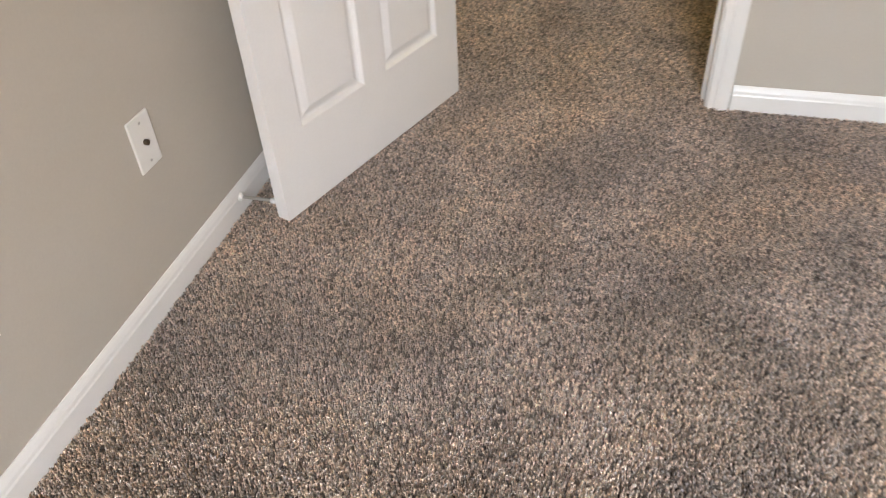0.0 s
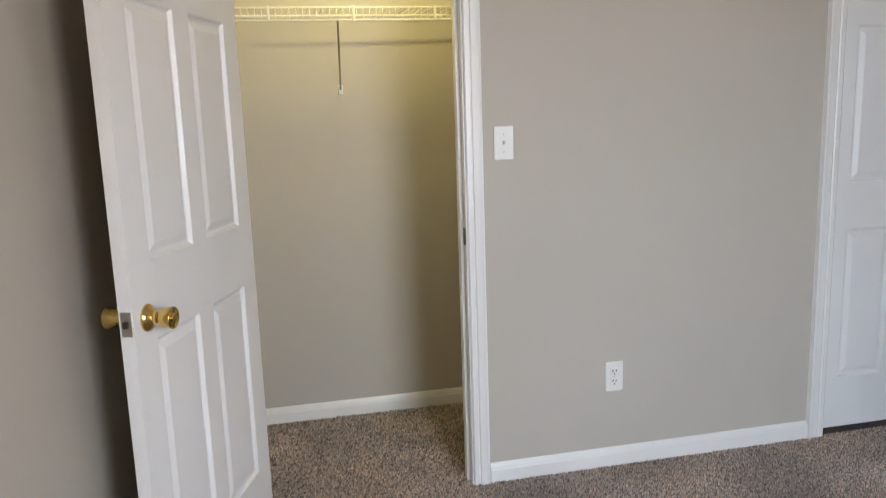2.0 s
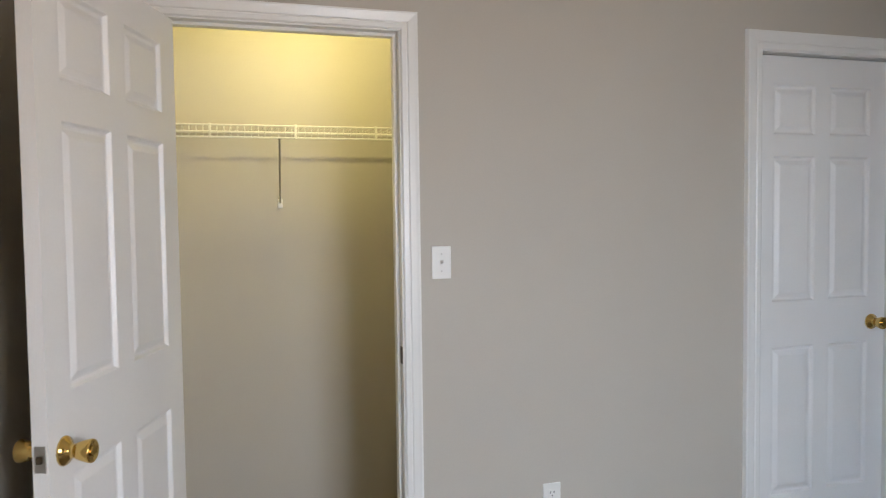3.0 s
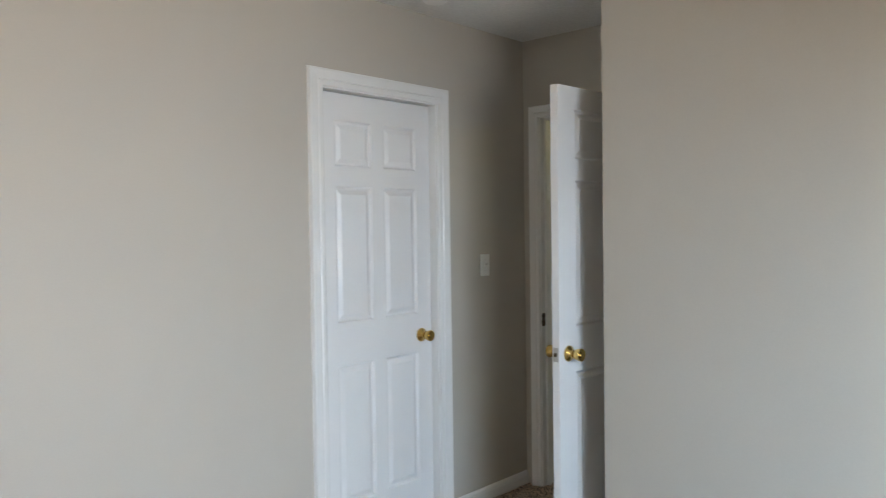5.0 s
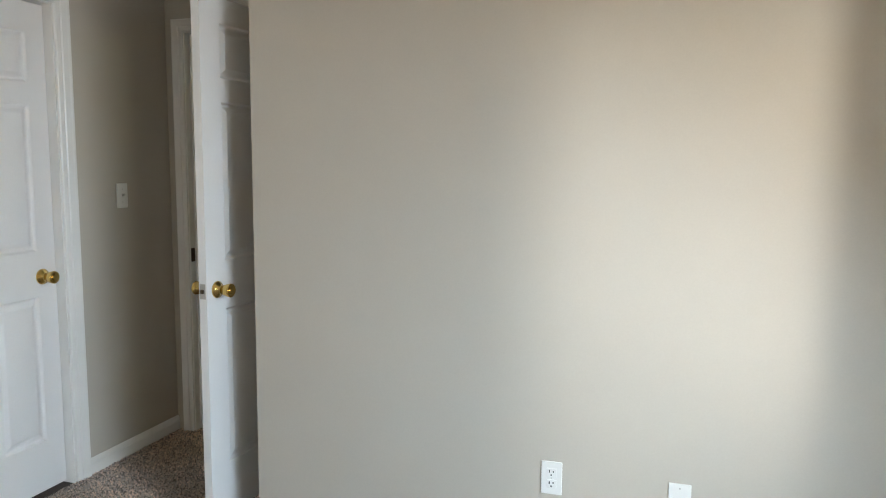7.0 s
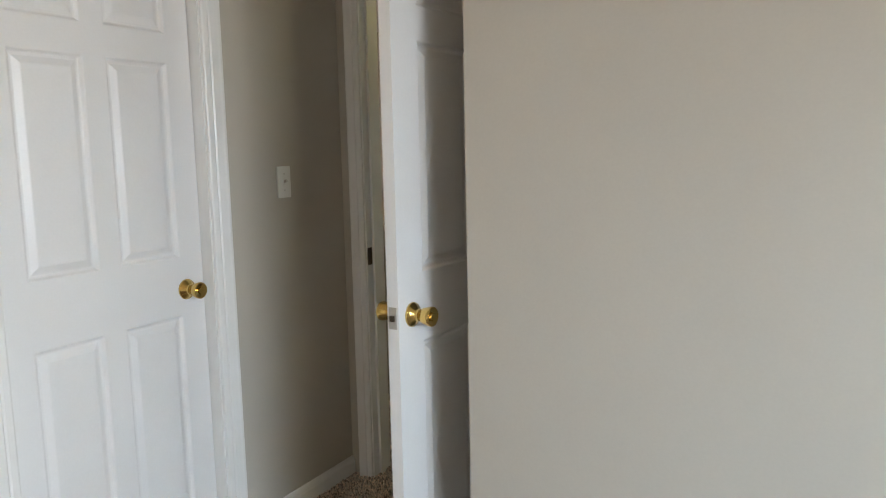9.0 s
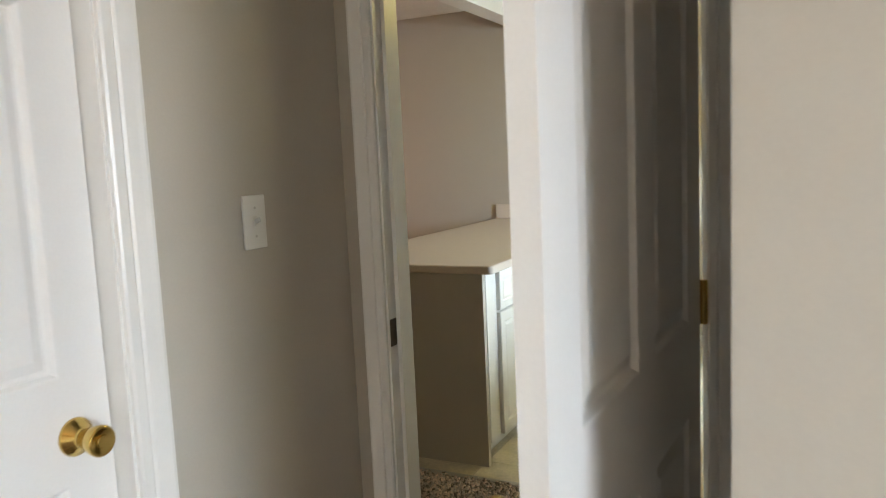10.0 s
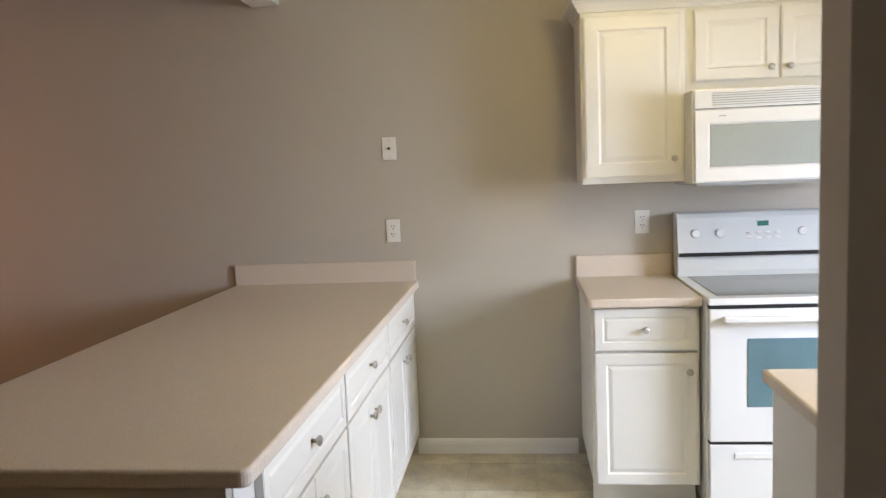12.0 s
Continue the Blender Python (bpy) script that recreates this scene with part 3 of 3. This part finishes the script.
def countertop(name, label, x0, x1, y0, y1, z0=0.868, z1=0.906, backs=()):
    c = thing(name, Matrix(), label, "countertop")
    bm = boxed(x0, x1, y0, y1, z0, z1)
    ends = [e for e in bm.edges if abs(e.verts[0].co.z - e.verts[1].co.z) > 0.01 and (e.verts[0].co.x < x0 + 0.01)]
    bmesh.ops.bevel(bm, geom=ends, offset=0.022, segments=5, affect="EDGES", profile=0.5)
    rim = [e for e in bm.edges if abs(e.verts[0].co.z - e.verts[1].co.z) < 0.001 and len(e.link_faces) == 2 and e.calc_face_angle(0) > 1.0]
    bmesh.ops.bevel(bm, geom=rim, offset=0.008, segments=3, affect="EDGES", profile=0.5)
    part("top", bm, LAM, c)
    for b in backs:
        part("backsplash", boxed(*b, z1 - 0.002, 1.012, 0.004, 2), LAM, c)
    return c


PEN0, PENY = 5.664, 0.162
stile = 0.10
unit = (FAR - 0.001 - PEN0 - 0.04 - stile) / 3
for i in range(3):
    base_cabinet(pose(PEN0 + 0.04 + (stile + i * unit if i else 0), PENY + 0.048, 0), unit if i else unit + stile, 0.60, "white raised-panel base cabinet under the peninsula top", 2, lead=0 if i else stile)
end = thing("peninsula_end_panel", Matrix(), "greige painted end wall of the kitchen peninsula", "end panel")
part("panel", boxed(PEN0 + 0.012, PEN0 + 0.0395, PENY + 0.052, 0.955, 0.0, 0.866), PAINT, end)
part("back_wall", boxed(PEN0 + 0.040, FAR - 0.001, 0.815, 0.955, 0.0, 0.866), PAINT, end)
countertop("peninsula_countertop", "beige laminate peninsula top with rounded edge and backsplash", PEN0, FAR - 0.0008, PENY, 1.115, backs=[(FAR - 0.021, FAR - 0.001, PENY + 0.012, 1.115)])

RY = -0.640
base_cabinet(pose(FAR - 0.60 - 0.02, RY, 0, 0, 0, -90), 0.440, 0.6185, "narrow white base cabinet beside the stove", 1)
countertop("countertop", "beige laminate countertop with backsplash beside the stove", FAR - 0.665, FAR - 0.0008, RY - 0.446, RY + 0.016, backs=[(FAR - 0.021, FAR - 0.001, RY - 0.445, RY + 0.014)])


def wall_cabinet(m, w, h, depth, label, doors, door_box):
    c = thing("wall_cabinet", m, label, "cabinet", "kitchen wall cabinets")
    part("carcass", boxed(0, w, 0, depth, 0, h, 0.0015, 1), CAB, c)
    x0, x1, z0, z1 = door_box
    dw = (x1 - x0 - 0.012 * (doors - 1)) / doors
    for i in range(doors):
        x = x0 + i * (dw + 0.012)
        front("door", dw, z1 - z0, c, x, z0, knob=((x + dw - 0.032) if i == 0 else (x + 0.032), z0 + (0.075 if h > 0.5 else 0.045)), ring=1.35 if h > 0.5 else 1.1)
    return c


def crown(x0, y0, y1):
    """Crown moulding along the cabinet fronts with its return to the wall."""
    prof = [(0.0, 0.0), (0.006, 0.004), (0.010, 0.016), (0.026, 0.034), (0.034, 0.050), (0.040, 0.052), (0.040, 0.064), (-0.004, 0.064)]
    c = thing("crown_moulding", Matrix(), "white crown moulding on the wall cabinets", "moulding")
    bm = bmesh.new()
    z = 2.108
    rows = [[bm.verts.new(q) for q in ((FAR - 0.001, y0 + d, z + h), (x0 - d, y0 + d, z + h), (x0 - d, y1, z + h))] for d, h in prof]
    for r, s in zip(rows, rows[1:]):
        for i in range(2):
            bm.faces.new((r[i], r[i + 1], s[i + 1], s[i]))
    part("moulding", bm, CAB, c)
    part("top_board", boxed(x0 + 0.004, FAR - 0.001, y1, y0 - 0.004, z + 0.002, z + 0.060), CAB, c)


UX = FAR - 0.345
wall_cabinet(pose(UX, RY, 1.368, 0, 0, -90), 0.448, 0.740, 0.3445, "white raised-panel wall cabinet with a single door", 1, (0.014, 0.425, 0.026, 0.722))
wall_cabinet(pose(UX, RY - 0.4485, 1.748, 0, 0, -90), 0.765, 0.360, 0.3445, "short white two-door wall cabinet above the microwave", 2, (0.035, 0.735, 0.045, 0.345))
crown(UX, RY, RY - 1.2135)


def microwave(m):
    """Over-the-range microwave; front towards -y, 0.76 wide."""
    d = thing("microwave", m, "white over-the-range microwave with a grey window", "microwave")
    part("body", boxed(0, 0.758, 0.03, 0.53, 0.0, 0.384, 0.004), APPL, d)
    part("underside", boxed(0.02, 0.74, 0.05, 0.50, -0.012, -0.0005), GREYV, d)
    vent = part("vent_grille", boxed(0.004, 0.754, 0.004, 0.0295, 0.305, 0.380, 0.004), APPL, d)
    for i in range(6):
        part("louvre", boxed(0.075, 0.735, -0.001, 0.006, 0.316 + i * 0.0095, 0.3195 + i * 0.0095), GREYV, vent)
    door = part("door", ring_panel(0.004, 0.575, 0.004, 0.300, 0.0, 1, [(0.0, 0.029), (0.0, 0.004), (0.004, 0.0), (0.052, 0.0), (0.060, 0.005), (0.062, 0.009)]), APPL, d)
    part("window", boxed(0.067, 0.512, 0.004, 0.008, 0.067, 0.237), MWG, door)
    part("handle", boxed(0.548, 0.570, -0.030, -0.006, 0.05, 0.27, 0.007), APPL, door)
    part("badge", boxed(0.100, 0.128, -0.0012, 0.0005, 0.270, 0.2765), GREYV, door)
    panel = part("control_panel", boxed(0.580, 0.754, 0.0, 0.029, 0.004, 0.300, 0.003), APPL, d)
    part("display", boxed(0.60, 0.735, -0.001, 0.001, 0.235, 0.270), BLACK, panel)


microwave(pose(FAR - 0.5335, RY - 0.4405, 1.360, 0, 0, -90))


def stove(m):
    """Free-standing range; front towards -y, 0.76 wide, origin at the front left foot."""
    d = thing("stove", m, "white electric range with a glass cooktop", "stove")
    w = 0.757
    part("body", boxed(0, w, 0.045, 0.70, 0.03, 0.885, 0.004), APPL, d)
    for x in (0.05, w - 0.05):
        for y in (0.12, 0.62):
            bm = bmesh.new()
            rod(bm, (x, y, 0.0), (x, y, 0.031), 0.015, 10)
            part("foot", bm, BLACK, d)
    top = part("cooktop", boxed(-0.001, w + 0.001, 0.0, 0.66, 0.886, 0.914, 0.007, 3), APPL, d)
    part("glass", boxed(0.045, w - 0.045, 0.060, 0.590, 0.9125, 0.9165, 0.001, 1), GLASST, top)
    door = part("oven_door", boxed(0.003, w - 0.003, 0.005, 0.044, 0.330, 0.870, 0.008, 3), APPL, d, "white oven door with a tinted window")
    part("window", boxed(0.148, w - 0.148, 0.0015, 0.0065, 0.475, 0.752, 0.002), OVENG, door)
    part("seam", boxed(0.004, w - 0.004, 0.007, 0.044, 0.8712, 0.8857), SEAM, d)
    h = bmesh.new()
    box(h, 0.05, w - 0.05, -0.040, -0.018, 0.822, 0.846, 0.009, 3)
    for x in (0.07, w - 0.07):
        box(h, x - 0.012, x + 0.012, -0.022, 0.006, 0.826, 0.842, 0.003)
    part("handle", h, APPL, door)
    part("seam", boxed(0.004, w - 0.004, 0.009, 0.044, 0.3195, 0.3295), SEAM, d)
    dr = part("drawer", boxed(0.003, w - 0.003, 0.008, 0.044, 0.045, 0.319, 0.008, 3), APPL, d)
    part("drawer_grip", boxed(0.10, w - 0.10, 0.002, 0.010, 0.262, 0.285, 0.003), APPL, dr)
    bm = bmesh.new()
    prof = [(0.60, 0.9145), (0.596, 0.94), (0.606, 1.010), (0.590, 1.018), (0.588, 1.030), (0.618, 1.185), (0.628, 1.205), (0.645, 1.212), (0.69, 1.212), (0.70, 1.20), (0.70, 0.9145)]
    for x in (0.002, w - 0.002):
        bm.faces.new([bm.verts.new((x, y, z)) for y, z in prof])
    bm.verts.ensure_lookup_table()
    n = len(prof)
    for i in range(n):
        bm.faces.new((bm.verts[i], bm.verts[(i + 1) % n], bm.verts[n + (i + 1) % n], bm.verts[n + i]))
    back = part("backguard", bm, APPL_DIM, d, "grey-white control panel, its dimmer light put into the colour")
    part("seam", boxed(0.006, w - 0.006, 0.5815, 0.600, 1.0095, 1.0255), SEAM, d)

    def face_y(z):
        return 0.588 + (z - 1.03) * 0.03 / 0.155
    part("display", boxed(0.365, 0.415, face_y(1.155) - 0.003, face_y(1.155) + 0.004, 1.143, 1.166), LED, back, "small green clock display")
    for x in (0.085, 0.195, 0.565, 0.675):
        bm = lathe([(0.003, 0.021), (-0.004, 0.0205), (-0.008, 0.018), (-0.009, 0.0)], 24)
        bmesh.ops.translate(bm, verts=bm.verts, vec=(x, face_y(1.115), 1.115))
        part("burner_knob", bm, APPL, back, smooth=False)
    for i in range(8):
        x = 0.315 + (i % 4) * 0.042
        part("button", boxed(x, x + 0.022, face_y(1.10) - 0.004, face_y(1.10) + 0.003, 1.085 + (i // 4) * 0.022, 1.095 + (i // 4) * 0.022, 0.001, 1), PLATE, back)


stove(pose(FAR - 0.745, RY - 0.4475, 0, 0, 0, -90))

# counter behind the wall end
near = thing("base_cabinet", pose(6.325, -3.10, 0, 0, 0, 90), "white base cabinet with a plain end beside the wall", "cabinet", "kitchen base cabinets")
part("carcass", boxed(0, 2.095, 0.0, 0.745, 0.10, 0.866, 0.0015, 1), CAB, near)
part("toe_kick", boxed(0.004, 2.091, 0.07, 0.085, 0.0, 0.0995), CAB, near)
for i in range(4):
    front("door", 0.48, 0.72, near, 0.03 + i * 0.515, 0.125, knob=(0.06 + i * 0.515, 0.80))
countertop("countertop", "beige laminate countertop beside the wall end", STUB + 0.1088, 6.345, -3.12, -0.985)

# ---- floors ----
def tufts(x0, x1, y0, y1, step, seed):
    """Places of leaning three-sided tufts over one stretch of floor."""
    rng = np.random.default_rng(seed)
    nx, ny = int((x1 - x0) / step), int((y1 - y0) / step)
    gx, gy = np.meshgrid(np.arange(nx), np.arange(ny))
    px = x0 + (gx.ravel() + rng.uniform(0.1, 0.9, nx * ny)) * step
    py = y0 + (gy.ravel() + rng.uniform(0.1, 0.9, nx * ny)) * step
    n = len(px)
    lean = 1.3 * np.sin(px * 3.1 + 1.7 * np.sin(py * 2.3)) + 1.1 * np.sin(py * 4.2 + 1.9 * np.sin(px * 2.9) + 1.0) + rng.normal(0, 0.9, n)
    size = step * rng.uniform(0.62, 0.95, n)
    tall = rng.uniform(0.004, 0.010, n)
    tip = step * rng.uniform(0.0, 0.6, n)
    turn = rng.uniform(0, 2 * np.pi, n)
    verts = np.zeros((n, 6, 3))
    for k in range(3):
        a = turn + k * 2 * np.pi / 3
        verts[:, k] = np.stack([px + size * np.cos(a), py + size * np.sin(a), np.full(n, -0.004)], 1)
        b = a + 0.9
        verts[:, 3 + k] = np.stack([px + tip * np.cos(lean) + 0.68 * size * np.cos(b), py + tip * np.sin(lean) + 0.68 * size * np.sin(b), tall], 1)
    return verts.reshape(-1, 3)


def carpet(stretches):
    """Cut-pile carpet, one sheet of tufts through the bedroom, closet and hall."""
    verts = np.concatenate([tufts(*s, seed) for seed, s in enumerate(stretches)])
    n = len(verts) // 6
    base = np.arange(n)[:, None] * 6
    sides = np.concatenate([base + np.array(q) for q in ((0, 1, 4), (0, 4, 3), (1, 2, 5), (1, 5, 4), (2, 0, 3), (2, 3, 5), (3, 4, 5))], 1).reshape(-1, 3)
    me = bpy.data.meshes.new("carpet")
    me.vertices.add(n * 6)
    me.vertices.foreach_set("co", verts.ravel())
    me.loops.add(len(sides) * 3)
    me.loops.foreach_set("vertex_index", sides.ravel().astype(np.int32))
    me.polygons.add(len(sides))
    me.polygons.foreach_set("loop_start", np.arange(0, len(sides) * 3, 3, dtype=np.int32))
    me.update(calc_edges=True)
    me.materials.append(CARPET)
    return tagged(new("carpet", me), "mottled brown and grey cut-pile carpet", "carpet", kind="stuff")


carpet([(LEFT, NEARX, -1.85, 0.0, 0.0050), (LEFT, 2.3, 0.0, CLO_BACK, 0.0066), (NEARX, ALC + 0.12, NEARY, 0.0, 0.0066), (ALC + 0.12, STUB + 0.06, -1.4, 0.9, 0.012), (LEFT, NEARX, SOUTH, -1.85, 0.016)])


def vinyl_floor():
    floor = bpy.data.objects["floor_kitchen"]
    sx, sy, g = 0.3165, 0.326, 0.004
    meshes = {}
    for i in range(-4, 6):
        for k in range(-9, 5):
            x0, x1 = 6.685 + i * sx, 6.685 + (i + 1) * sx
            y0, y1 = -0.075 + k * sy, -0.075 + (k + 1) * sy
            x0, x1 = max(x0, STUB + 0.066), min(x1, FAR)
            y0, y1 = max(y0, -3.3), min(y1, 1.4)
            if x1 - x0 < 0.05 or y1 - y0 < 0.05:
                continue
            w, h = round(x1 - x0 - g, 4), round(y1 - y0 - g, 4)
            if (w, h) not in meshes:
                meshes[w, h] = mesh_of("tile", boxed(0, w, 0, h, -0.004, 0.0, 0.0012, 1), VINYL)
            t = new("tile", meshes[w, h])
            t.location = (x0 + g / 2, y0 + g / 2, 0)
            t.parent = floor


vinyl_floor()
structure("threshold_strip", boxed(STUB + 0.045, STUB + 0.075, STUBY, 1.4, -0.003, 0.006, 0.002), STEEL, "metal strip between carpet and vinyl floor", "trim")
